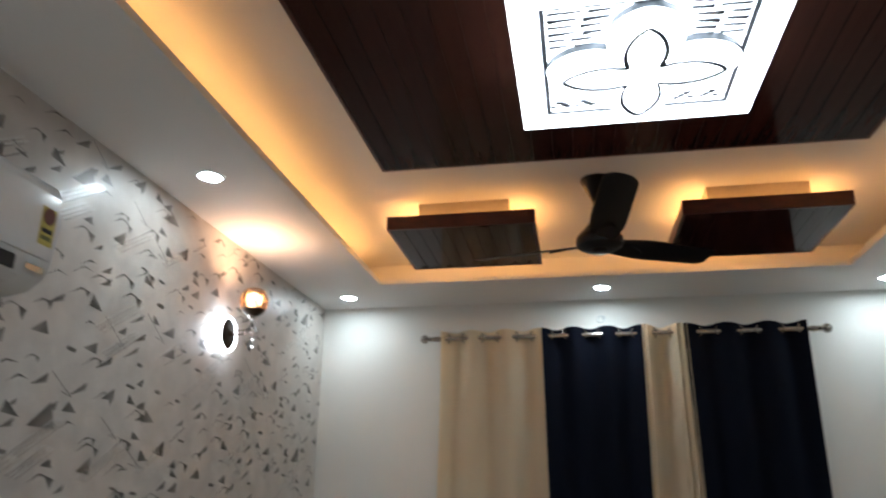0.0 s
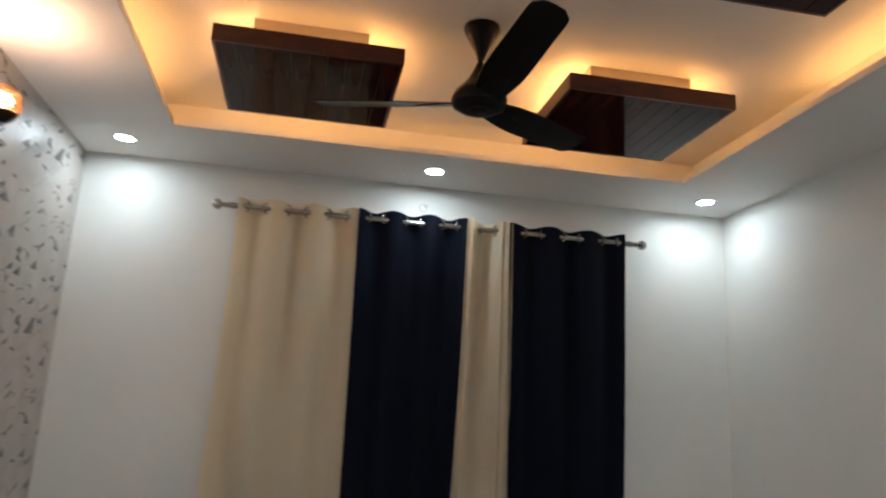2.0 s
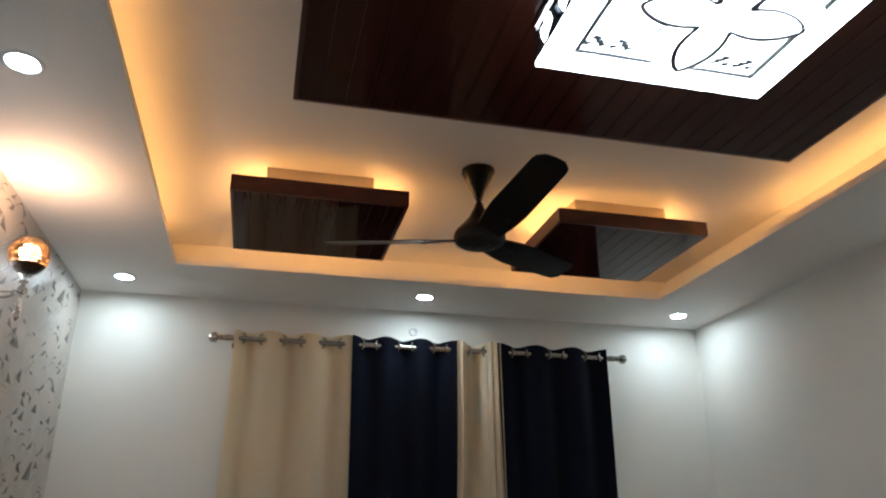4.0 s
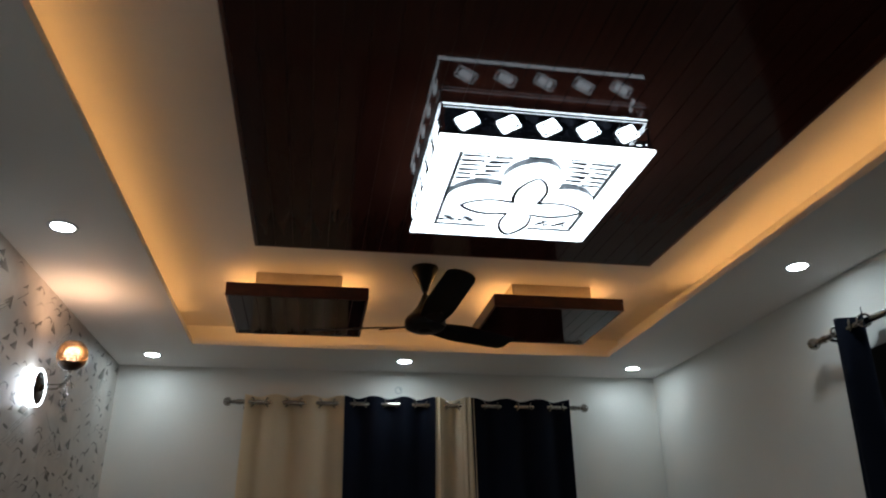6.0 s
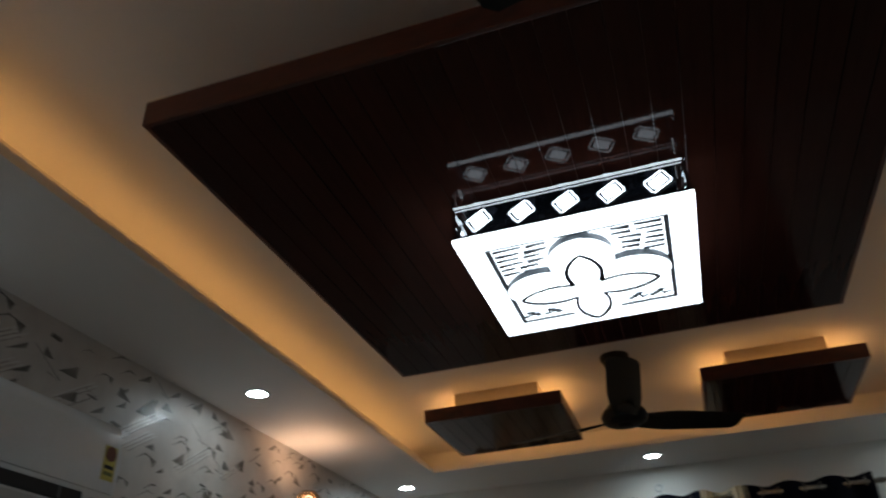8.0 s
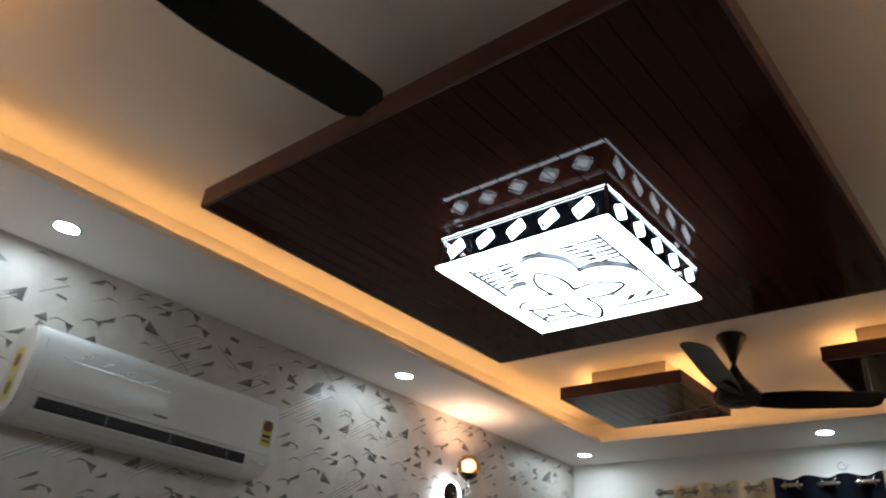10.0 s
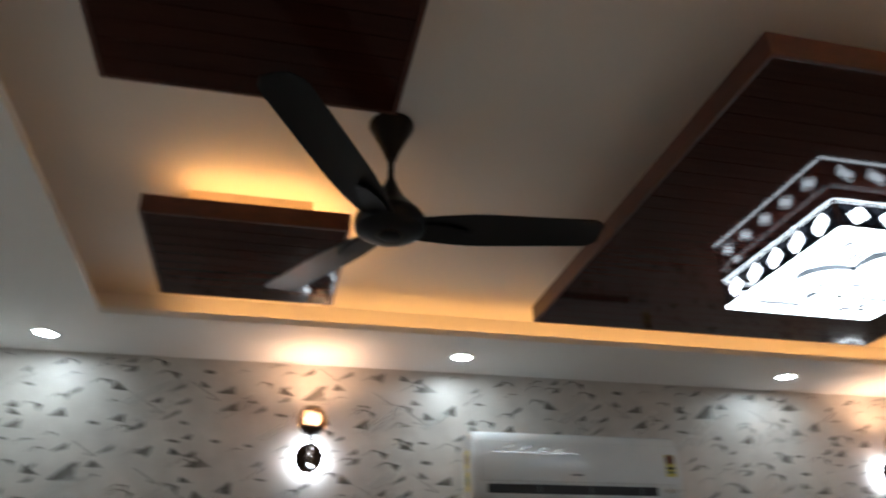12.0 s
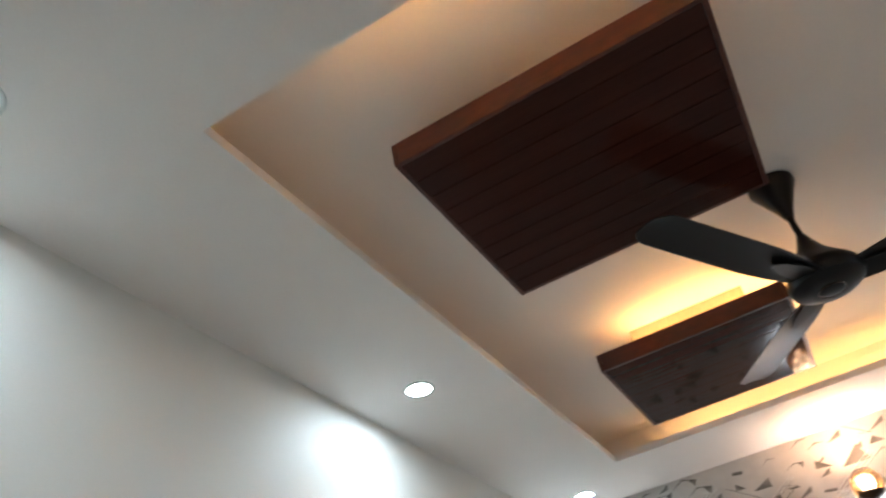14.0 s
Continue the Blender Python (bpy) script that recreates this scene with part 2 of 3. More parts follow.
# the floor stays out of view; its beige is picked for warm bounce
structure("floor", box(-0.12, OUT + 0.12, -L - 0.12, 0.12, -0.1, 0), M_FLOOR, "unseen floor, beige to bounce warm light upwards")
structure("ceiling", box(0, OUT, -L, 0, TOP, TOP + 0.1), M_CEIL, "white plaster ceiling of the tray")

# dropped border of the false ceiling, in four boards that butt end to end
E_ = 0.012
bm = box(0, TX0 - E_, -L, 0, H, H + 0.015)
add_box(bm, TX1 + E_, W, -L, 0, H, H + 0.015)
add_box(bm, W, OUT, -L, AY, H, H + 0.015)
add_box(bm, TX0 - E_, TX1 + E_, TY1 + E_, 0, H, H + 0.015)
add_box(bm, TX0 - E_, TX1 + E_, -L, TY0 - E_, H, H + 0.015)
# risers that close the cove
C = 0.13
add_box(bm, TX0 - C - 0.02, TX0 - C, TY0 - C, TY1 + C, H + 0.015, TOP)
add_box(bm, TX1 + C, TX1 + C + 0.02, TY0 - C, TY1 + C, H + 0.015, TOP)
add_box(bm, TX0 - C, TX1 + C, TY1 + C, TY1 + C + 0.02, H + 0.015, TOP)
add_box(bm, TX0 - C, TX1 + C, TY0 - C - 0.02, TY0 - C, H + 0.015, TOP)
false_ceiling = structure("ceiling_border", bm, M_CEIL, "white dropped border of the false ceiling")
LIP = 0.030
for x0, x1, y0, y1 in ((TX0 - 0.012, TX0 + 0.003, TY0 - 0.012, TY1 + 0.012), (TX1 - 0.003, TX1 + 0.012, TY0 - 0.012, TY1 + 0.012), (TX0 + 0.003, TX1 - 0.003, TY1 - 0.003, TY1 + 0.012), (TX0 + 0.003, TX1 - 0.003, TY0 - 0.012, TY0 + 0.003)):
    structure("trim", box(x0, x1, y0, y1, H, H + LIP), M_CEIL, "white upstand edging the tray ceiling")

# warm strips that lie in the cove behind the upstand; the faint south one is added fill
S = 0.055
for x0, x1, y0, y1, tape in ((TX0 - S - 0.012, TX0 - S, -5.25, TY1 - 0.12, M_LEDW), (TX1 + S, TX1 + S + 0.012, -5.2, -1.45, M_LED), (TX0 + 0.1, TX1 - 0.7, TY1 + S, TY1 + S + 0.012, M_DIM), (TX0 + 0.1, TX1 - 0.1, TY0 - S - 0.012, TY0 - S, M_FAINT)):
    strip = empty("light_strip", ((x0 + x1) / 2, (y0 + y1) / 2, H + 0.015), "", "")
    hx, hy = (x1 - x0) / 2, (y1 - y0) / 2
    part("batten", box(-hx - 0.003, hx + 0.003, -hy - 0.003, hy + 0.003, 0, 0.006), M_CEIL, strip, "white batten")
    part("tape", box(-hx, hx, -hy, hy, 0.0065, 0.016), tape, strip, "glowing amber tape")
    tagged(strip, "warm amber light strip hidden in the ceiling cove" if tape in (M_LED, M_LEDW) else "dimly glowing amber strip in the ceiling cove, the south one added as fill", "light strip", "cove light strips")

# printed motifs of the wallpaper: one sheet's drop, laid again and again
rng = random.Random(23)
RW, RH = 1.06, 0.80
motifs = []
rows_n, cols_n = 11, 9
RISE = 0.64  # slope of the slanted strokes


def shape(points, fade):
    tone = rng.uniform(-0.05, 0.22)
    motifs.append((tuple(points), tuple(min(1.3, f + tone) if f < 1.5 else f for f in fade)))


def streak(y0, z0, y1, z1, t, fade):
    shape(((y0, z0), (y1, z1), (y1, z1 + t), (y0, z0 + t)), fade)


def folded_stroke(y, z, w):
    """A slanted stroke that bends over into a flat one, with a shaded facet under the bend."""
    a, b = w * rng.uniform(0.45, 0.8), w * rng.uniform(0.5, 0.8)
    drop = b * rng.uniform(0.05, 0.32)
    by, bz = y + a, z + a * RISE
    t = rng.uniform(0.004, 0.008)
    shape(((y, z), (by, bz - t), (by, bz)), (0.3, 0, 0.2))
    shape(((by, bz), (by, bz - t), (by + b, bz - drop)), (0.2, 0, 0.3))
    if rng.random() < 0.65:
        k = rng.uniform(0.35, 0.7)
        shape(((by + b * (1 - k), bz - drop * (1 - k)), (by + b, bz - drop), (by + b * 0.8, bz - drop - 0.030 * w / 0.09)), (0, 0.1, 0.9))


def facet(y, z, w):
    """A triangle dark along one side that fades towards the other."""
    h = w * rng.uniform(0.42, 0.72)
    tip = rng.choice((-0.35, -0.1, 0.25, 0.5))
    low = rng.uniform(-0.16, 0.10) * w
    shape(((y - w / 2, z), (y + w / 2, z + low), (y + tip * w, z + h)), rng.choice(((0, 0.2, 0.8), (0.7, 0.0, 0.1), (0.0, 0.8, 0.2))))


def wedge(y, z, w):
    a = w * rng.uniform(0.7, 1.15)
    shape(((y, z), (y + a, z + a * RISE), (y + a - 0.004, z + a * RISE - rng.uniform(0.018, 0.034))), (0, 0.0, 0.7))


def dash(y, z, w):
    t = rng.uniform(0.007, 0.016)
    shape(((y, z), (y + w * 0.8, z - 0.10 * w), (y + w * 0.92, z - 0.10 * w + t), (y + 0.10 * w, z + t)), (0, 0.1, 0.6, 0.5))


def silver_lines(y, z):
    ln = rng.uniform(0.13, 0.22)
    for k in range(rng.choice((2, 3, 3))):
        d = 0.020 * k
        streak(y + d, z - 0.2 * d, y + d + ln, z + RISE * ln - 0.2 * d, 0.0030, (2, 2, 2, 2))
        streak(y + d, z - 0.2 * d - 0.006, y + d + ln * 0.9, z - 0.2 * d - 0.006 + RISE * ln * 0.9, 0.0026, (0.2, 0.2, 0.3, 0.3))


for j in range(rows_n):
    for i in range(cols_n):
        cy = (i + 0.5 + rng.uniform(-0.42, 0.42) + 0.5 * (j % 2)) * RW / cols_n
        cz = (j + 0.5 + rng.uniform(-0.40, 0.40)) * RH / rows_n
        w, kind = rng.uniform(0.054, 0.104), rng.random()
        if kind < 0.34:
            folded_stroke(cy, cz, w * 1.1)
        elif kind < 0.58:
            facet(cy, cz, w * (1.3 if rng.random() < 0.15 else 0.8))
        elif kind < 0.78:
            wedge(cy, cz, w * 0.85)
        elif kind < 0.88:
            dash(cy, cz, w * 0.7)
        elif kind < 0.94:
            silver_lines(cy, cz)
        else:
            # a long fine crease with a short one across its end
            ln, way = rng.uniform(0.09, 0.16), rng.choice((-1, 1))
            shape(((cy, cz), (cy + ln, cz + way * RISE * ln), (cy + ln, cz + way * RISE * ln + 0.004), (cy, cz + 0.003)), (0.2, 0.0, 0.1, 0.3))
            shape(((cy + ln, cz + way * RISE * ln), (cy + ln * 0.55, cz + way * RISE * ln + 0.012), (cy + ln * 0.55, cz + way * RISE * ln + 0.016)), (0.0, 0.3, 0.3))
verts, faces, fades = [], [], []
for a in range(-1, int(L / RW) + 1):
    for b in range(-1, int(H / RH) + 2):
        for layer, (outline, fade) in enumerate(motifs):
            pts = [(0.0010 + 0.00009 * (layer % 23), -L + y + a * RW, z + b * RH + (RH / 2 if a % 2 else 0)) for y, z in outline]
            if min(p[1] for p in pts) < -L + 0.004 or max(p[1] for p in pts) > -0.004 or min(p[2] for p in pts) < 0.004 or max(p[2] for p in pts) > H - 0.004:
                continue
            faces.append(tuple(range(len(verts), len(verts) + len(pts))))
            verts += pts
            fades += list(fade)
me = bpy.data.meshes.new("wallpaper_print")
me.from_pydata(verts, [], faces)
uv = me.uv_layers.new(name="UVMap")
for loop in me.loops:
    uv.data[loop.index].uv = (0.0, fades[loop.vertex_index])
me.materials.append(M_MOTIF)
ob = new("wallpaper_print", me)
ob.parent = wall_west
tagged(ob, "scattered grey triangles and fine lines", kind="stuff")


# ---- wooden ceiling panels ----
def ceiling_panel(x0, x1, y0, y1, z0, z1, plank, label, core, lit=""):
    thing = empty("ceiling_panel", ((x0 + x1) / 2, (y0 + y1) / 2, z0), label, "ceiling panel", "wooden ceiling panels")
    w, d, t = (x1 - x0) / 2, (y1 - y0) / 2, z1 - z0
    part("board", box(-w + 0.012, w - 0.012, -d + 0.012, d - 0.012, 0.007, t), M_EDGE, thing)
    for a, b, c, e in ((-w, w, -d, -d + 0.012), (-w, w, d - 0.012, d), (-w, -w + 0.012, -d + 0.012, d - 0.012), (w - 0.012, w, -d + 0.012, d - 0.012)):
        part("edge_band", box(a, b, c, e, 0, t, 0.0015), M_EDGE, thing, "reddish-brown edge band")
    n = round((2 * w - 0.024) / plank)
    step = (2 * w - 0.024) / n
    bm = box(-step / 2 + 0.0013, step / 2 - 0.0013, -d + 0.0125, d - 0.0125, 0.0005, 0.0065)
    first = None
    for i in range(n):
        x = -w + 0.012 + (i + 0.5) * step
        if first is None:
            first = part("plank", bm, M_WENGE, thing)
            ob = first
        else:
            ob = new("plank", first.data)
            ob.parent = thing
        ob.location = (x, 0, 0)
    cw, cd = w * core, d * core
    part("packing_box", box(-cw, cw, -cd, cd, t, TOP - z0), M_PLY, thing, "pale packing box between panel and ceiling")
    g = 0.085
    for side, a, b, c, e in (("S", -w + g, w - g, -d + g, -d + g + 0.012), ("N", -w + g, w - g, d - g - 0.012, d - g), ("W", -w + g, -w + g + 0.012, -d + g + 0.02, d - g - 0.02), ("E", w - g - 0.012, w - g, -d + g + 0.02, d - g - 0.02)):
        if side in lit:
            part("light_strip", box(a, b, c, e, t + 0.001, t + 0.022), M_LED2, thing, "warm amber light strip")
        elif side.lower() in lit:
            part("light_strip", box(a, b, c, e, t + 0.001, t + 0.022), M_LED3, thing, "dim amber light strip")
    return thing


PZ = 2.648
ceiling_panel(0.98, 2.552, -3.81, -2.25, PZ, PZ + 0.066, 0.065, "large square wenge panel with grooved planks, holding the lamp", 0.55)
SMALL = "small square wenge panel glowing warm along its back"
OFF = "small square wenge panel with its backlight off"
ceiling_panel(0.786, 1.465, -1.445, -0.82, 2.738, 2.803, 0.068, SMALL, 0.63, "NsEW")
ceiling_panel(2.098, 2.786, -1.445, -0.82, 2.738, 2.803, 0.068, SMALL, 0.63, "NsEW")
ceiling_panel(0.790, 1.425, -5.268, -4.60, 2.738, 2.803, 0.068, SMALL, 0.63, "NE")
ceiling_panel(2.060, 2.735, -5.278, -4.555, 2.738, 2.803, 0.068, OFF, 0.63)


# ---- square lit ceiling lamp ----
def ceiling_lamp(cx, cy, top):
    lamp = empty("ceiling_lamp", (cx, cy, top), "square crystal ceiling lamp lit white with a flower pattern", "ceiling lamp")
    a, zb, PL = 0.288, -0.118, 0.281
    part("base_plate", box(-0.265, 0.265, -0.265, 0.265, -0.012, 0, 0.002), M_BOXD, lamp, "dark polished steel base plate")
    part("inner_box", box(-0.215, 0.215, -0.215, 0.215, zb + 0.014, -0.012), M_BOXD, lamp, "dark mirrored inner box")
    for sx in (-1, 1):
        for sy in (-1, 1):
            part("corner_post", box(sx * PL - 0.004, sx * PL + 0.004, sy * PL - 0.004, sy * PL + 0.004, zb + 0.01, 0), M_MIRROR, lamp)
    for q in range(4):
        turn = Matrix.Rotation(q * math.pi / 2, 4, "Z")
        # metal rails whose bright reflection is given as emission
        for zr, rr in ((-0.020, 0.0021), (-0.030, 0.0010)):
            bm = tube([(-PL, -PL - 0.003, zr), (PL, -PL - 0.003, zr)], rr, 12)
            bmesh.ops.transform(bm, matrix=turn, verts=bm.verts)
            part("rail", bm, M_RAILSHINE, lamp, "thin metal rail, its bright shine put in as glow", True)
        for i in range(5):
            # an oblong crystal hung askew: bright core, added backing for the dark gap, lit edges
            hang = turn @ Matrix.Translation(((i - 2) * 0.108, -PL, -0.071)) @ Matrix.Rotation(radians(-30), 4, "Y")

            def laid(bm):
                bmesh.ops.transform(bm, matrix=hang, verts=bm.verts)
                return bm
            crystal = part("crystal", laid(box(-0.0195, 0.0195, -0.009, 0.006, -0.0118, 0.0118, 0.0025)), M_CRYST, lamp, "glowing oblong cut crystal")
            part("gap_backing", laid(box(-0.0305, 0.0305, -0.005, 0.004, -0.0225, 0.0225)), M_DARK, crystal)
            for sz in (-1, 1):
                part("lit_edge", laid(box(-0.0255, 0.0255, -0.007, 0.003, sz * 0.0187 - 0.0011, sz * 0.0187 + 0.0011)), M_CRYST, crystal)
            for sx in (-1, 1):
                part("lit_edge", laid(box(sx * 0.0272 - 0.0011, sx * 0.0272 + 0.0011, -0.007, 0.003, -0.0156, 0.0156)), M_CRYST, crystal)
            x = (i - 2) * 0.108
            bm = box(x - 0.0015, x + 0.0015, -PL - 0.0015, -PL + 0.0015, -0.053, -0.02)
            bmesh.ops.transform(bm, matrix=turn, verts=bm.verts)
            part("hook", bm, M_MIRROR, crystal)
            bm = box(x - 0.012, x + 0.012, -PL - 0.0055, -PL + 0.0025, -0.017, -0.012)
            bmesh.ops.transform(bm, matrix=turn, verts=bm.verts)
            part("clip", bm, M_MIRROR, crystal)
    b = 0.062
    for x0, x1, y0, y1 in ((-a, a, -a, -a + b), (-a, a, a - b, a), (-a, -a + b, -a + b, a - b), (a - b, a, -a + b, a - b)):
        part("border", box(x0, x1, y0, y1, zb - 0.006, zb + 0.004), M_PANEL, lamp, "glowing white border")
    part("tray", box(-a + 0.002, a - 0.002, -a + 0.002, a - 0.002, zb + 0.0045, zb + 0.0135), M_BOXD, lamp, "dark metal tray above the glowing panel")
    k = a - b
    part("diffuser", box(-k, k, -k, k, zb + 0.001, zb + 0.004), M_PANEL, lamp, "glowing patterned glass")
    for x0, x1, y0, y1 in ((-k, k, -k, -k + 0.013), (-k, k, k - 0.013, k), (-k, -k + 0.013, -k + 0.013, k - 0.013), (k - 0.013, k, -k + 0.013, k - 0.013)):
        part("etched_line", box(x0, x1, y0, y1, zb - 0.003, zb + 0.0008), M_ETCH, lamp)

    def petal(t):
        return 1 - abs((t + math.pi / 4) % (math.pi / 2) - math.pi / 4) / (math.pi / 4)

    def ribbon(r, wide, z):
        """A raised outline that follows the edge of a flower."""
        bm = bmesh.new()
        n = 160
        ring = []
        for i in range(n):
            t = i * math.tau / n
            p = Vector((r(t) * math.cos(t), r(t) * math.sin(t), 0))
            t2 = t + 0.01
            d = (Vector((r(t2) * math.cos(t2), r(t2) * math.sin(t2), 0)) - p).normalized()
            o = Vector((-d.y, d.x, 0)) * wide * (0.5 + 0.08 * math.sin(5 * t))
            ring.append([bm.verts.new(v) for v in (p - o + Vector((0, 0, z - 0.0025)), p + o + Vector((0, 0, z - 0.0025)), p + o + Vector((0, 0, z + 0.0006)), p - o + Vector((0, 0, z + 0.0006)))])
        for i in range(n):
            p, q = ring[i], ring[(i + 1) % n]
            for e in range(4):
                bm.faces.new((p[e], p[(e + 1) % 4], q[(e + 1) % 4], q[e]))
        return bm

    def plate(r, z0, z1):
        """A flat flower-shaped sheet."""
        bm = bmesh.new()
        n = 160
        rings = [[bm.verts.new((r(i * math.tau / n) * math.cos(i * math.tau / n), r(i * math.tau / n) * math.sin(i * math.tau / n), z)) for i in range(n)] for z in (z0, z1)]
        for i in range(n):
            bm.faces.new((rings[0][i], rings[0][(i + 1) % n], rings[1][(i + 1) % n], rings[1][i]))
        for ring, z in zip(rings, (z0, z1)):
            c = bm.verts.new((0, 0, z))
            for i in range(n):
                bm.faces.new((c, ring[i], ring[(i + 1) % n]))
        return bm

    def large(t):
        return 0.106 + 0.110 * (1 - (1 - petal(t)) ** 1.7) ** 1.0

    def small(t):
        return 0.050 + 0.130 * (1 - (1 - petal(t)) ** 1.25) ** 1.35
    # a deep flower with frosted sides stands out of the panel, a small sheet hangs below it
    zl, zs = zb - 0.022, zb - 0.044
    part("flower_side", plate(large, zl + 0.0032, zb + 0.0008), M_FROST, lamp, "frosted grey side of the large flower")
    part("flower_sheet", plate(large, zl, zl + 0.003), M_PANEL, lamp, "large glowing four-petal sheet")
    flower = part("flower_sheet", plate(small, zs, zs + 0.004), M_PANEL, lamp, "small glowing four-petal sheet")
    part("flower_outline", ribbon(small, 0.0105, zs - 0.001), M_ETCH, flower, "dark outline")
    for sx in (-1, 1):
        for sy in (-1, 1):
            part("spacer", lathe([(0.004, zs + 0.004), (0.004, zb + 0.001)], 12, Matrix.Translation((sx * 0.03, sy * 0.03, 0))), M_MIRROR, lamp)
    r2 = random.Random(4)

    def shard(pts, mat):
        bm = bmesh.new()
        lo = [bm.verts.new((x, y, zb - 0.002)) for x, y in pts]
        hi = [bm.verts.new((x, y, zb + 0.0007)) for x, y in pts]
        bm.faces.new(lo)
        bm.faces.new(hi)
        for e in range(len(pts)):
            f = (e + 1) % len(pts)
            bm.faces.new((lo[e], lo[f], hi[f], hi[e]))
        part("etched_shard", bm, mat, lamp)
    for sx in (-1, 1):
        for i in range(6):
            # frosted bars that taper, in rows behind the flower
            y = -k + 0.022 + i * 0.024
            x0, x1 = 0.068 + 0.006 * i + r2.uniform(0, 0.02), k - 0.016
            cut = x0 + (x1 - x0) * r2.uniform(0.4, 0.6)
            t0, t1 = r2.uniform(0.006, 0.009), r2.uniform(0.013, 0.019)
            shard([(sx * x0, y), (sx * (cut - 0.005), y), (sx * (cut - 0.005), y + t1), (sx * x0, y + t0)], M_FROST if i % 2 else M_ETCH)
            shard([(sx * (cut + 0.005), y), (sx * x1, y), (sx * x1, y + t1 * 0.8), (sx * (cut + 0.005), y + t0)], M_FROST)
        for cx in (0.105, 0.165):
            # scratched triangles along the opposite side
            for e in range(4):
                x, y = sx * (cx + 0.011 * e), k - 0.030 - 0.011 * (e % 3)
                shard([(x - 0.016, y - 0.014), (x + 0.014, y - 0.012), (x - 0.012, y + 0.004)], M_FROST if e % 2 else M_ETCH)
    return lamp


ceiling_lamp(1.794, -3.005, PZ)


# ---- ceiling fans ----
def fan_blade(pitch):
    """A blade along +x: narrow at its root, wide beyond, curved across and pitched."""
    bm = bmesh.new()
    n, c = 24, 8
    grid = []
    for i in range(n + 1):
        u = i / n
        r = 0.085 + u * 0.545
        half = 0.047 + 0.024 * math.sin(min(1, u * 2.6) * math.pi / 2) - 0.010 * u
        if u > 0.92:
            half *= 1 - 0.42 * ((u - 0.92) / 0.08) ** 2.4
        row = []
        for j in range(c + 1):
            v = j / c * 2 - 1
            tilt = radians(-pitch + 4 * u)
            y = v * half
            z = v * half * math.tan(tilt) - 0.004 * v * v + 0.034 * u
            row.append((r, y, z))
        grid.append(row)
    top = [[bm.verts.new(p) for p in row] for row in grid]
    low = [[bm.verts.new((p[0], p[1], p[2] - 0.004)) for p in row] for row in grid]
    for i in range(n):
        for j in range(c):
            bm.faces.new((top[i][j], top[i + 1][j], top[i + 1][j + 1], top[i][j + 1]))
            bm.faces.new((low[i][j], low[i][j + 1], low[i + 1][j + 1], low[i + 1][j]))
        for j in (0, c):
            bm.faces.new((top[i][j], low[i][j], low[i + 1][j], top[i + 1][j]))
    for i in (0, n):
        for j in range(c):
            bm.faces.new((top[i][j], top[i][j + 1], low[i][j + 1], low[i][j]))
    return bm


def ceiling_fan(cx, cy, zb, angle, pitch):
    fan = empty("ceiling_fan", (cx, cy, zb), "black three-blade ceiling fan hanging still from the tray ceiling", "ceiling fan", "ceiling fans")
    top = TOP - zb
    part("canopy", lathe([(0, top), (0.066, top), (0.067, top - 0.012), (0.050, top - 0.045), (0.024, top - 0.10), (0.014, top - 0.128), (0, top - 0.128)], 32), M_FAN, fan, "black cone against the ceiling", True)
    part("rod", lathe([(0.0095, top - 0.12), (0.0095, 0.09)], 16), M_FAN, fan, "", True)
    part("cap", lathe([(0, 0.150), (0.013, 0.150), (0.022, 0.125), (0.042, 0.085), (0.066, 0.056), (0.090, 0.032)], 32), M_FAN, fan, "", True)
    part("motor", lathe([(0.05, 0.052), (0.080, 0.040), (0.098, 0.020), (0.102, 0.002), (0.096, -0.018), (0.076, -0.030), (0.046, -0.035), (0, -0.035)], 40), M_FAN, fan, "round black motor housing", True)
    part("badge", lathe([(0, -0.0405), (0.026, -0.0405), (0.034, -0.037), (0.034, -0.033)], 24), M_FAN, fan, "", True)
    # added ring that stands for the small highlight arc on the hub
    part("glint_ring", torus(0.036, 0.0016, Matrix.Translation((0, 0, -0.0362)), 32, 8), M_BRONZE, fan, "thin bronze ring added for the glint under the motor", True)
    for i in range(3):
        turn = Matrix.Rotation(radians(angle + 120 * i), 4, "Z")
        bm = fan_blade(pitch)
        bmesh.ops.transform(bm, matrix=turn, verts=bm.verts)
        blade = part("blade", bm, M_FAN, fan, "", True)
        bm = bmesh.new()
        pts = [(0.085, -0.030), (0.085, 0.040), (0.15, 0.044), (0.215, 0.032), (0.235, 0.012), (0.215, -0.006), (0.15, -0.026)]
        lo = [bm.verts.new((x, y, (y - 0.006) * -math.tan(radians(pitch)) - 0.011)) for x, y in pts]
        hi = [bm.verts.new((x, y, (y - 0.006) * -math.tan(radians(pitch)) - 0.003)) for x, y in pts]
        bm.faces.new(lo)
        bm.faces.new(hi)
        for e in range(len(pts)):
            g = (e + 1) % len(pts)
            bm.faces.new((lo[e], lo[g], hi[g], hi[e]))
        bmesh.ops.bevel(bm, geom=[e for e in bm.edges], offset=0.003, segments=2, affect="EDGES")
        bmesh.ops.transform(bm, matrix=turn, verts=bm.verts)
        part("blade_arm", bm, M_FAN, blade, "", True)
    return fan


ceiling_fan(1.738, -1.49, 2.612, 276, 18)
ceiling_fan(1.80, -4.527, 2.558, 88, 12)


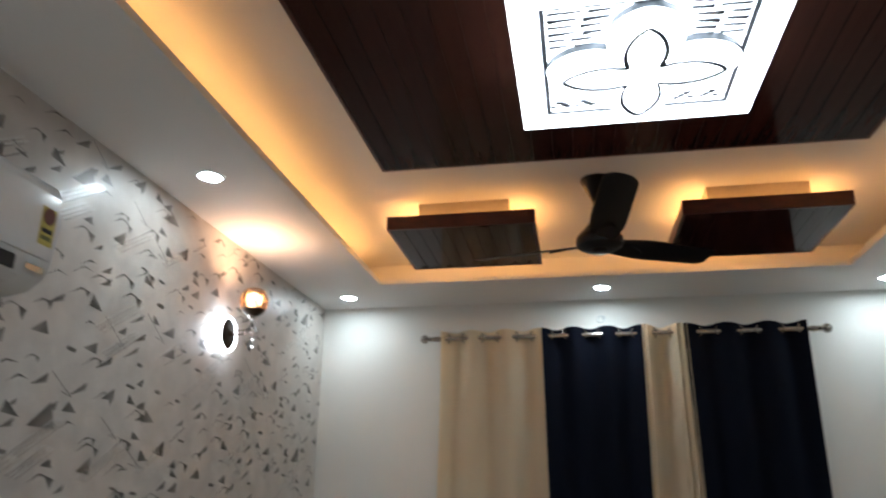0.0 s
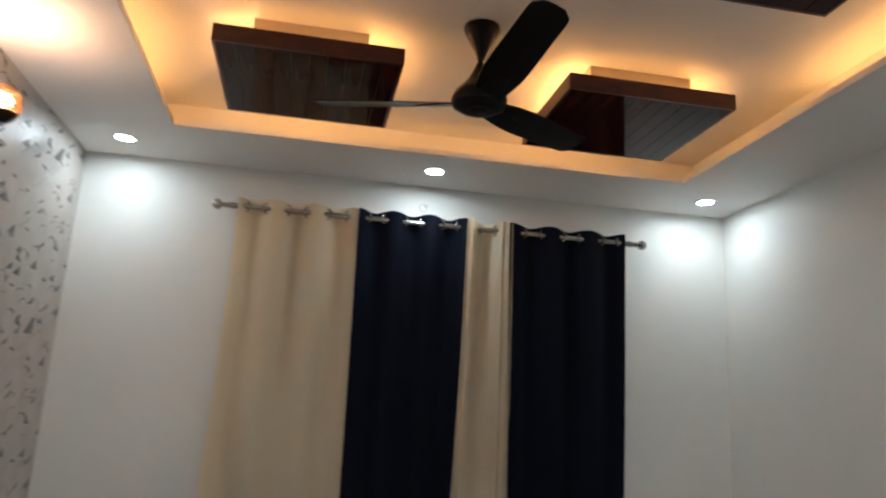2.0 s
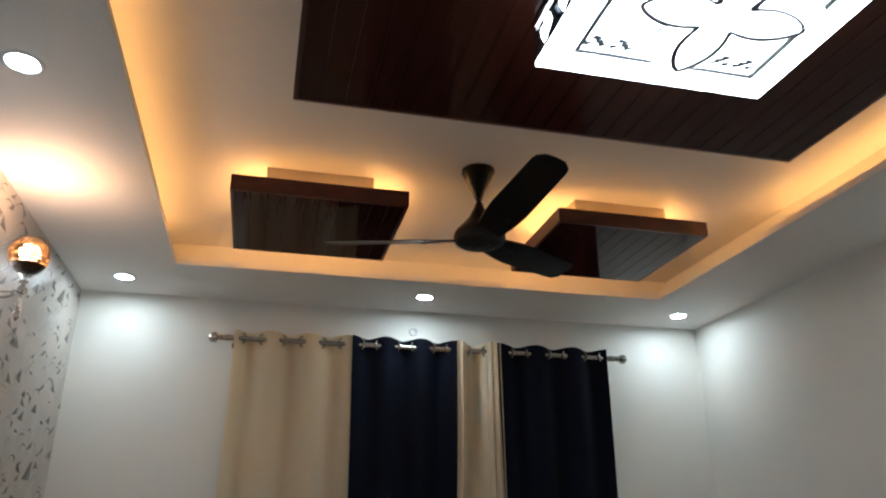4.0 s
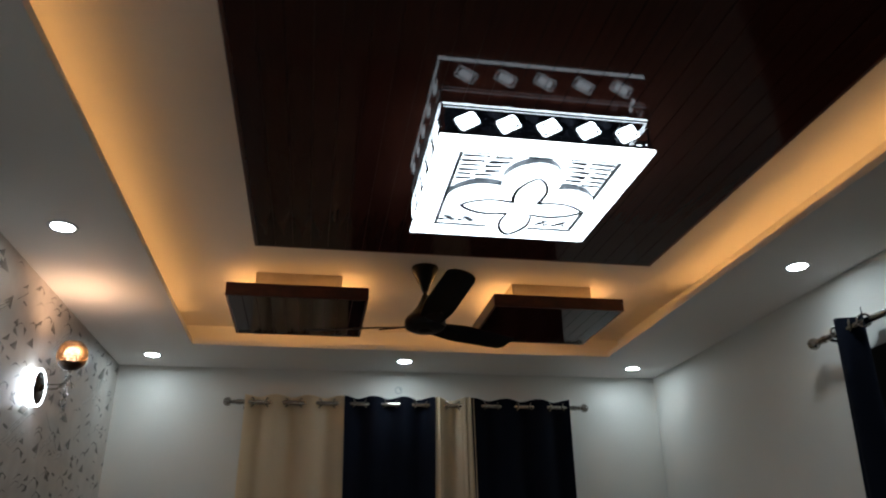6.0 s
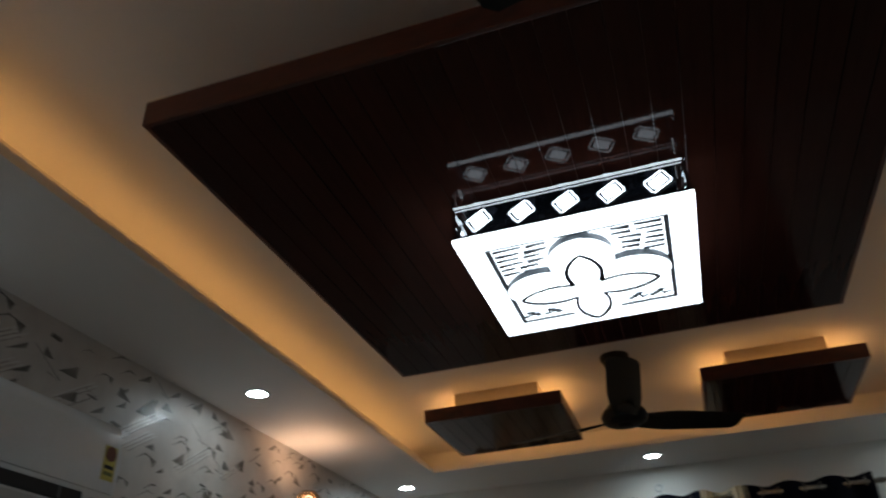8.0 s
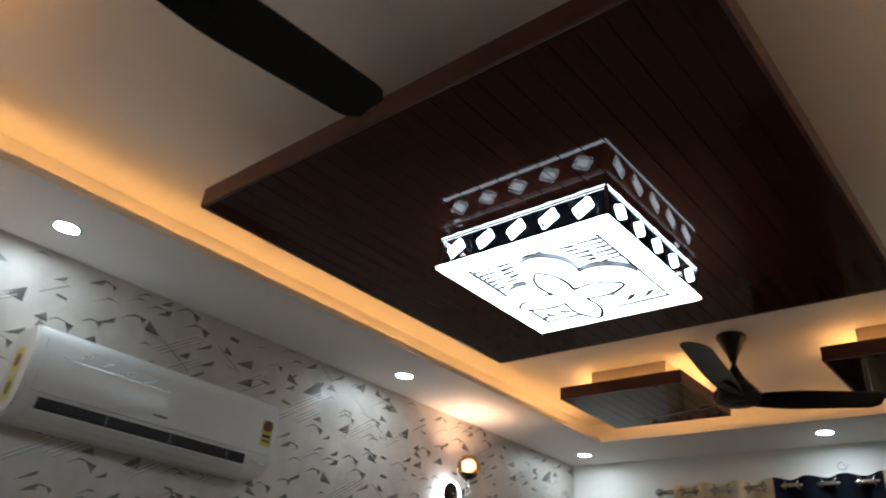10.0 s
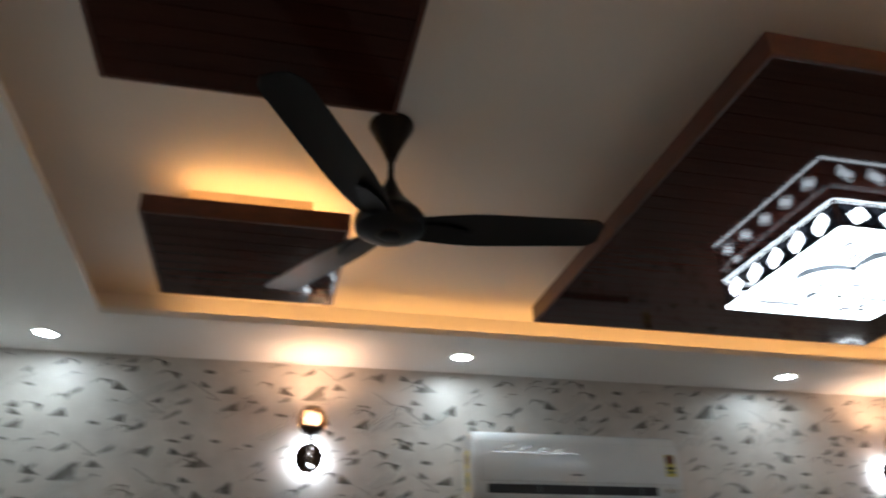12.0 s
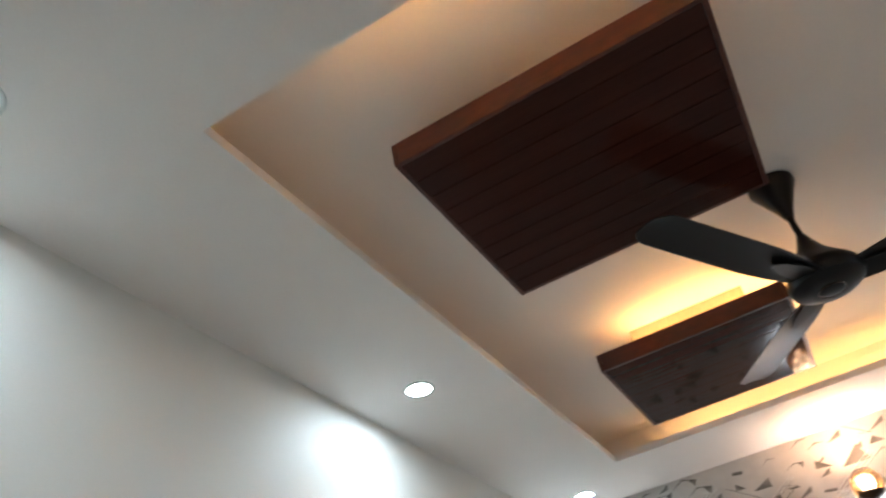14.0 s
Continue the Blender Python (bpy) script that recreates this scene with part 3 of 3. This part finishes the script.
# ---- recessed downlights ----
down = empty("downlight", (0.25, -0.275, H), "round white recessed downlight, switched on", "downlight", "downlights round the ceiling border")
part("ring", lathe([(0.042, 0.0), (0.042, -0.004), (0.048, -0.006), (0.055, -0.004), (0.056, 0.0)], 36), M_PLASTIC, down, "white rim", True)
part("lens", lathe([(0, -0.0025), (0.0425, -0.0025), (0.0425, 0.0)], 36), M_DOWN, down, "glowing white lens")
for x, y in ((1.785, -0.285), (3.33, -0.27), (0.25, -2.105), (3.335, -2.105), (0.245, -3.915), (3.335, -3.915), (0.235, -5.80), (1.79, -5.80), (3.37, -5.785)):
    copy_thing(down, pose(x, y, H))


# ---- wall sconces on the papered wall ----
def sconce(y):
    zc = 2.285
    thing = empty("wall_sconce", (0, y, zc), "bronze wall sconce with a pierced globe and glowing halo disc", "wall sconce", "wall sconces")
    face = Matrix.Rotation(math.pi / 2, 4, "Y")
    bm = bmesh.new()
    n = 72
    rim = [0.067 + 0.009 * abs(math.sin(i * math.pi / 4)) for i in range(n)]
    loops = []
    for x, k in ((0.030, 0.97), (0.036, 1.0), (0.042, 0.97), (0.047, 0.72)):
        loops.append([bm.verts.new((x, k * rim[i] * math.cos(i * math.tau / n), k * rim[i] * math.sin(i * math.tau / n))) for i in range(n)])
    for p, q in zip(loops, loops[1:]):
        for i in range(n):
            bm.faces.new((p[i], p[(i + 1) % n], q[(i + 1) % n], q[i]))
    bm.faces.new(loops[0])
    bm.faces.new(loops[-1])
    part("disc", bm, M_BRONZE, thing, "dark scalloped disc", True)
    part("halo", lathe([(0.045, 0.004), (0.079, 0.004), (0.083, 0.010), (0.083, 0.040), (0.080, 0.044), (0.0775, 0.044), (0.0775, 0.030), (0.060, 0.029)], 48, face), M_HALO, thing, "glowing white ring behind the disc")
    part("mount", lathe([(0.03, 0.0), (0.03, 0.03), (0, 0.03)], 24, face), M_BRONZE, thing)
    part("boss", lathe([(0.018, 0.047), (0.016, 0.055), (0.008, 0.062), (0, 0.062)], 24, face), M_BRONZE, thing, "", True)
    pts = []
    for i in range(17):
        t = i / 16
        pts.append((0.06 + 0.092 * math.sin(t * math.pi / 2), 0, -0.016 * math.sin(t * math.pi) + 0.068 * (1 - math.cos(t * math.pi / 2))))
    part("arm", tube(pts, 0.0045), M_ROD, thing, "thin steel arm", True)
    part("arm", tube([(0.05, 0, 0.014), (0.10, 0, 0.014), (0.15, 0, 0.018)], 0.0032), M_ROD, thing, "thin steel arm", True)
    gx, gz, R = 0.152, 0.147, 0.066
    part("stem", lathe([(0, -0.012), (0.006, -0.008), (0.006, 0.03), (0.012, 0.036), (0.006, 0.042), (0.006, 0.066), (0.024, 0.076), (0, 0.076)], 20, Matrix.Translation((gx, 0, 0))), M_CHROME, thing, "", True)
    for at, r, h in (((gx, 0, 0.022), 0.017, 0.017), ((gx, 0, 0.05), 0.014, 0.013), ((gx, 0, -0.028), 0.011, 0.016), ((gx, 0, -0.062), 0.013, 0.022), ((gx + 0.021, 0.006, 0.012), 0.008, 0.014), ((gx - 0.021, -0.006, 0.012), 0.008, 0.014)):
        part("crystal", gem(bmesh.new(), at, r * 1.2, h * 1.2), M_GLASS, thing, "clear cut crystal")
    # the globe: a solid bowl below, a pierced shell above, open at the top
    bowl = [(R * math.sin(a) * 1.0, -R * math.cos(a) * 1.06) for a in [radians(d) for d in range(4, 62, 6)]]
    g = part("bowl", lathe([(0, -R * 1.07)] + bowl, 36, Matrix.Translation((gx, 0, gz))), M_BRONZE, thing, "dark solid bowl of the globe", True)
    bm = bmesh.new()
    nu, nv = 30, 9
    rp = random.Random(5)
    grid = []
    for j in range(nv + 1):
        a = radians(58 + j * (146 - 58) / nv)
        grid.append([bm.verts.new((gx + R * math.sin(a) * math.cos((i + 0.5 * (j % 2)) * math.tau / nu), R * math.sin(a) * math.sin((i + 0.5 * (j % 2)) * math.tau / nu), gz - 1.06 * R * math.cos(a))) for i in range(nu)])
    for j in range(nv):
        for i in range(nu):
            outer = [grid[j][i], grid[j][(i + 1) % nu], grid[j + 1][(i + 1) % nu], grid[j + 1][i]]
            mid = sum((v.co for v in outer), Vector()) / 4
            open_share = 0.25 + 0.46 * rp.random() ** 1.3
            inner = [bm.verts.new(mid + (v.co - mid) * open_share) for v in outer]
            for e in range(4):
                g = (e + 1) % 4
                bm.faces.new((outer[e], outer[g], inner[g], inner[e]))
    part("pierced_shell", bm, M_BRASS, thing, "pierced bronze shell glowing through its holes")
    # added liner that makes the holes glow amber from the bulb
    liner = [(R * 0.94 * math.sin(radians(d)), -1.06 * R * 0.94 * math.cos(radians(d))) for d in range(50, 140, 8)]
    part("glow_liner", lathe(liner, 32, Matrix.Translation((gx, 0, gz))), M_AMBER, thing, "thin amber liner added inside the shell to spread the bulb's glow", True)
    part("rim", torus(R * math.sin(radians(146)), 0.0025, Matrix.Translation((gx, 0, gz + 1.06 * R * 0.829))), M_BRONZE, thing, "", True)
    part("bulb", lathe([(0, -0.05), (0.014, -0.048), (0.017, -0.032), (0.032, -0.014), (0.037, 0.002), (0.030, 0.022), (0.015, 0.033), (0, 0.037)], 24, Matrix.Translation((gx, 0, gz + 0.006))), M_BULB, thing, "glowing warm bulb", True)
    beam = bpy.data.lights.new("sconce_beam", "SPOT")
    beam.energy, beam.color, beam.spot_size, beam.spot_blend, beam.shadow_soft_size = 7.5, BULB, radians(176), 0.9, 0.05
    ob = new("sconce_beam", beam)
    ob.matrix_basis = pose(gx, y, zc + gz + 0.050, 180, 0, 0)
    return thing


sconce(-1.405)
sconce(-4.615)


# ---- air conditioner on the papered wall ----
def air_conditioner(y0, y1, z0, z1):
    ac = empty("air_conditioner", (0, (y0 + y1) / 2, z0), "white split air conditioner with stickers and a closed flap", "air conditioner")
    w, h = (y1 - y0) / 2, z1 - z0
    prof = [(0.003, 0.0), (0.085, 0.0), (0.145, 0.012), (0.185, 0.045), (0.202, 0.095), (0.205, 0.20), (0.196, h - 0.045), (0.180, h - 0.015), (0.150, h), (0.003, h)]

    def slab(pts, a, b, bevel=0.0):
        bm = bmesh.new()
        lo = [bm.verts.new((x, a, z)) for x, z in pts]
        hi = [bm.verts.new((x, b, z)) for x, z in pts]
        bm.faces.new(lo)
        bm.faces.new(hi)
        for i in range(len(pts)):
            j = (i + 1) % len(pts)
            bm.faces.new((lo[i], lo[j], hi[j], hi[i]))
        if bevel:
            bmesh.ops.bevel(bm, geom=list(lo[0].link_edges) and [e for e in bm.edges if abs(e.verts[0].co.y - e.verts[1].co.y) < 1e-6], offset=bevel, segments=3, affect="EDGES")
        return bm
    part("body", slab(prof, -w, w, 0.008), M_PLASTIC, ac, "glossy white plastic casing", True)
    part("front_panel", box(0.199, 0.2085, -w + 0.035, w - 0.02, 0.088, h - 0.052, 0.004), M_PLASTIC, ac, "glossy white front panel", True)
    # solid block, near black for the shade inside the open slot
    part("outlet", box(0.150, 0.1995, -w + 0.07, w - 0.135, 0.036, 0.076, 0.003), M_DARK, ac, "air outlet, the shade of its slot put into a dark colour")
    for i in range(3):
        y = -w + 0.32 + i * 0.26
        part("louvre", box(0.17, 0.2005, y - 0.004, y + 0.004, 0.04, 0.072), M_GREY, ac)
    bm = slab([(0.110, 0.0), (0.165, 0.014), (0.196, 0.030), (0.199, 0.036), (0.194, 0.036), (0.160, 0.022), (0.110, 0.008)], -w + 0.05, w - 0.12)
    bmesh.ops.translate(bm, vec=(0.006, 0, -0.004), verts=bm.verts)
    part("flap", bm, M_PLASTIC, ac, "white air flap")
    # silver bars stand for small glints on the front, the stripe for a pale smear
    part("smear_stripe", box(0.2086, 0.2094, -w + 0.10, -w + 0.52, h - 0.108, h - 0.104), M_SILVER, ac, "thin silver stripe for a pale smear on the front")
    for i in range(4):
        for e in (0, 1):
            y = -w + 0.17 + i * 0.085 + e * 0.020
            bm = box(-0.011, 0.011, -0.0008, 0.0008, -0.0032, 0.0032)
            bmesh.ops.transform(bm, matrix=Matrix.Translation((0.2094, y, h - 0.082 - 0.004 * i + 0.006 * e)) @ Matrix.Rotation(math.pi / 2, 4, "Z") @ Matrix.Rotation(radians(-38), 4, "Y"), verts=bm.verts)
            part("glint_bar", bm, M_SILVER, ac)
    part("badge", box(0.2086, 0.2096, -0.05, 0.01, 0.118, 0.126), M_GREY, ac, "small grey mark")
    part("display", box(0.2005, 0.2030, w - 0.10, w - 0.035, 0.050, 0.066), M_SILVER, ac, "small silver display")
    s = part("energy_sticker", box(0.2088, 0.2096, w - 0.085, w - 0.03, 0.125, 0.232), M_YELLOW, ac, "yellow energy sticker with a dial")
    bm = lathe([(0.024, 0.0), (0.024, 0.0006), (0, 0.0006)], 24, Matrix.Translation((0.2097, w - 0.057, 0.208)) @ Matrix.Rotation(math.pi / 2, 4, "Y"))
    part("dial", bm, M_RED, s, "red dial")
    part("bar", box(0.2097, 0.2103, w - 0.078, w - 0.037, 0.140, 0.152), M_GREEN, s)
    part("bar", box(0.2097, 0.2103, w - 0.078, w - 0.037, 0.160, 0.172), M_DARK, s)
    for z, m in ((0.155, M_YELLOW), (0.055, M_YELLOW)):
        e = part("side_sticker", box(0.055, 0.135, -w - 0.0012, -w - 0.0004, z, z + 0.090), m, ac, "yellow sticker on the casing's end")
        bm = lathe([(0.024, 0.0), (0.024, 0.0006), (0, 0.0006)], 20, Matrix.Translation((0.095, -w - 0.0013, z + 0.045)) @ Matrix.Rotation(math.pi / 2, 4, "X"))
        part("dial", bm, M_RED if z > 0.1 else M_GREEN, e)
    return ac


air_conditioner(-3.865, -2.80, 2.085, 2.412)


# ---- curtains ----
def curtain(name_label, mat, a, b, waves, amp, ztop, zlow, group, phase=0.0, flare=(0.0, 0.0), seed=0, at=(0, 0, 0), rz=0, pleats=0.0):
    """An eyelet curtain that swings before and behind its rod."""
    r3 = random.Random(seed)
    thing = empty("curtain", at, name_label, "curtain", group, rz)
    n, m = max(110 if pleats else 48, int(waves * 26)), 30
    bm = bmesh.new()
    jit = [r3.uniform(-0.25, 0.25) for _ in range(8)]
    grid = []
    for j in range(m + 1):
        v = j / m
        z = ztop - (ztop - zlow) * v
        row = []
        for i in range(n + 1):
            u = i / n
            x = a + (b - a) * u + flare[0] * v ** 1.3 * (1 - u) + flare[1] * v ** 1.3 * u
            ph = 2 * math.pi * (waves * u + phase)
            soft = 1 - 0.35 * v
            y = -amp * (math.cos(ph) * soft + 0.30 * v * math.sin(ph * 0.5 + 1.7 + jit[0]) + 0.12 * v * math.sin(ph * 1.7 + 6 * v + jit[1] * 9))
            x += 0.012 * v * math.sin(ph + jit[2] * 6) + 0.004 * math.sin(5 * v + ph)
            edge = max(0.0, 1 - u / 0.16, (u - 0.70) / 0.30) if pleats else 0.0
            y -= pleats * min(1.0, 3 * edge) * math.cos(math.tau * 9 * u)
            dz = 0.006 * math.cos(ph + 0.6) * (1 - v) if j == 0 else 0
            row.append(bm.verts.new((x, y, z + dz)))
        grid.append(row)
    for j in range(m):
        for i in range(n):
            bm.faces.new((grid[j][i], grid[j][i + 1], grid[j + 1][i + 1], grid[j + 1][i]))
    bmesh.ops.solidify(bm, geom=list(bm.faces), thickness=0.0022)
    part("cloth", bm, mat, thing, "", True)
    zr = ztop - 0.043
    for i in range(int(waves * 2 + 2)):
        # the cloth crosses the rod's line where its wave is nought
        u = (i * 0.5 + 0.25 - phase) / waves
        if 0.01 < u < 0.99:
            lean = 48 if (i % 2) else -48
            part("eyelet", torus(0.0270, 0.0048, Matrix.Translation((a + (b - a) * u, 0, zr)) @ Matrix.Rotation(radians(lean), 4, "Z") @ Matrix.Rotation(math.pi / 2, 4, "X")), M_ROD, thing, "steel eyelet", True)
    return thing


def curtain_rod(length, at, rz, out, label):
    rod = empty("curtain_rod", at, label, "curtain rod", "", rz)
    turn = Matrix.Rotation(math.pi / 2, 4, "Y")
    part("pole", lathe([(0.0145, 0.05), (0.0145, length - 0.05)], 20, turn), M_ROD, rod, "brushed steel pole", True)
    ball = [(0, -0.026), (0.014, -0.025), (0.024, -0.015), (0.0285, 0.0), (0.024, 0.015), (0.012, 0.022), (0.010, 0.030), (0.016, 0.034), (0.016, 0.040), (0.010, 0.044), (0.010, 0.060), (0.017, 0.064), (0.017, 0.084), (0, 0.084)]
    part("finial", lathe(ball, 24, turn), M_ROD, rod, "round steel finial", True)
    part("finial", lathe(ball, 24, Matrix.Translation((length, 0, 0)) @ Matrix.Rotation(-math.pi / 2, 4, "Y")), M_ROD, rod, "round steel finial", True)
    for x in (0.115, length - 0.105):
        b = part("bracket", tube([(x, 0, -0.015), (x, out * 0.5, -0.020), (x, out, -0.020)], 0.007), M_ROD, rod, "", True)
        part("wall_plate", lathe([(0.024, 0.0), (0.024, 0.006), (0, 0.006)], 20, Matrix.Translation((x, out, -0.020)) @ Matrix.Rotation(math.pi / 2, 4, "X")), M_ROD, b)
    return rod


RZ = 2.512
curtain_rod(2.335, (0.697, -0.09, RZ), 0, 0.09, "steel curtain rod with ball finials on the window wall")
G1 = "curtains on the window wall"
BG, NV = "beige eyelet curtain hanging in soft folds from a steel rod", "navy blue eyelet curtain hanging in folds from a steel rod"
curtain(BG, M_BEIGE, 0.800, 1.428, 3.0, 0.022, RZ + 0.043, 0.06, G1, phase=0.05, flare=(-0.075, 0.05), seed=1, at=(0, -0.09, 0))
curtain(NV, M_NAVY, 1.420, 2.015, 3.0, 0.025, RZ + 0.044, 0.06, G1, phase=0.0, flare=(0.04, -0.05), seed=2, at=(0, -0.093, 0))
curtain("beige eyelet curtain pushed into a narrow bunch between navy ones", M_BEIGE, 2.008, 2.262, 1.25, 0.040, RZ + 0.043, 0.06, G1, phase=-0.08, flare=(-0.045, 0.035), pleats=0.011, seed=3, at=(0, -0.09, 0))
curtain(NV, M_NAVY, 2.250, 2.925, 3.0, 0.025, RZ + 0.044, 0.06, G1, phase=-0.1, flare=(0.06, -0.02), seed=4, at=(0, -0.093, 0))

# the side window: dark wood frame, aluminium sash, night behind
RE = 2.462
curtain_rod(1.98, (3.51, -1.872, RE), -90, 0.09, "steel curtain rod above the side window")
curtain("navy blue eyelet curtain drawn aside into a tight bunch", M_NAVY, 0.115, 0.375, 1.5, 0.032, RE + 0.050, 0.06, "curtains on the side window", phase=0.45, flare=(-0.195, -0.10), seed=6, at=(3.512, -1.872, 0), rz=-90)

win = tagged(empty("window_1", (W, (WY0 + WY1) / 2, WZ0), "dark wooden window with an aluminium sliding sash, night outside", "window"), kind="structure")
ww, wh = (WY1 - WY0) / 2, WZ1 - WZ0
RAIL, JAMB = 0.365, 0.05  # deep head rail, slim jambs
for a, b, c, d in ((-ww, ww, wh - RAIL, wh), (-ww, ww, 0, 0.09), (-ww, -ww + JAMB, 0.09, wh - RAIL), (ww - JAMB, ww, 0.09, wh - RAIL)):
    part("window_frame", box(-0.012, 0.10, a, b, c, d, 0.004), M_WOOD, win, "dark stained wood")
for a, b in ((ww - JAMB - 0.040, ww - JAMB), (-0.02, 0.02), (-ww + JAMB, -ww + JAMB + 0.040)):
    part("sash", box(0.03, 0.06, a, b, 0.09, wh - RAIL, 0.003), M_ALU, win, "grey aluminium sash")
    # dark strip on the sash face for the shade of its groove
    part("groove_shade", box(0.0285, 0.0298, (a + b) / 2 - 0.004, (a + b) / 2 + 0.004, 0.095, wh - RAIL - 0.005), M_DARK, win)
for a, b in ((-ww + JAMB + 0.040, -0.02), (0.02, ww - JAMB - 0.040)):
    part("pane", box(0.044, 0.048, a, b, 0.09, wh - RAIL), M_PANE, win)

# small ring hook above the curtains
hook = empty("wall_hook", (1.78, 0, 2.632), "small white plastic ring hook on the wall", "hook")
part("plate", lathe([(0.012, 0.0), (0.012, 0.004), (0, 0.004)], 16, Matrix.Translation((0.016, -0.0, 0.004)) @ Matrix.Rotation(math.pi / 2, 4, "X")), M_PLASTIC, hook)
part("ring", torus(0.021, 0.0042, Matrix.Translation((0, -0.006, -0.006)) @ Matrix.Rotation(math.pi / 2, 4, "X"), 24, 8), M_PLASTIC, hook, "", True)

# small steel hook on the wall opposite the curtains
nail = empty("wall_hook", (1.78, -L, 2.285), "small dark steel hook on the plain wall", "hook")
part("plate", lathe([(0.009, 0.0), (0.009, 0.003), (0, 0.003)], 16, Matrix.Rotation(-math.pi / 2, 4, "X")), M_ROD, nail)
part("hook", tube([(0, 0.002, 0), (0, 0.018, -0.001), (0.002, 0.026, -0.008), (0.003, 0.024, -0.020), (0.002, 0.014, -0.026)], 0.0024), M_ROD, nail, "", True)
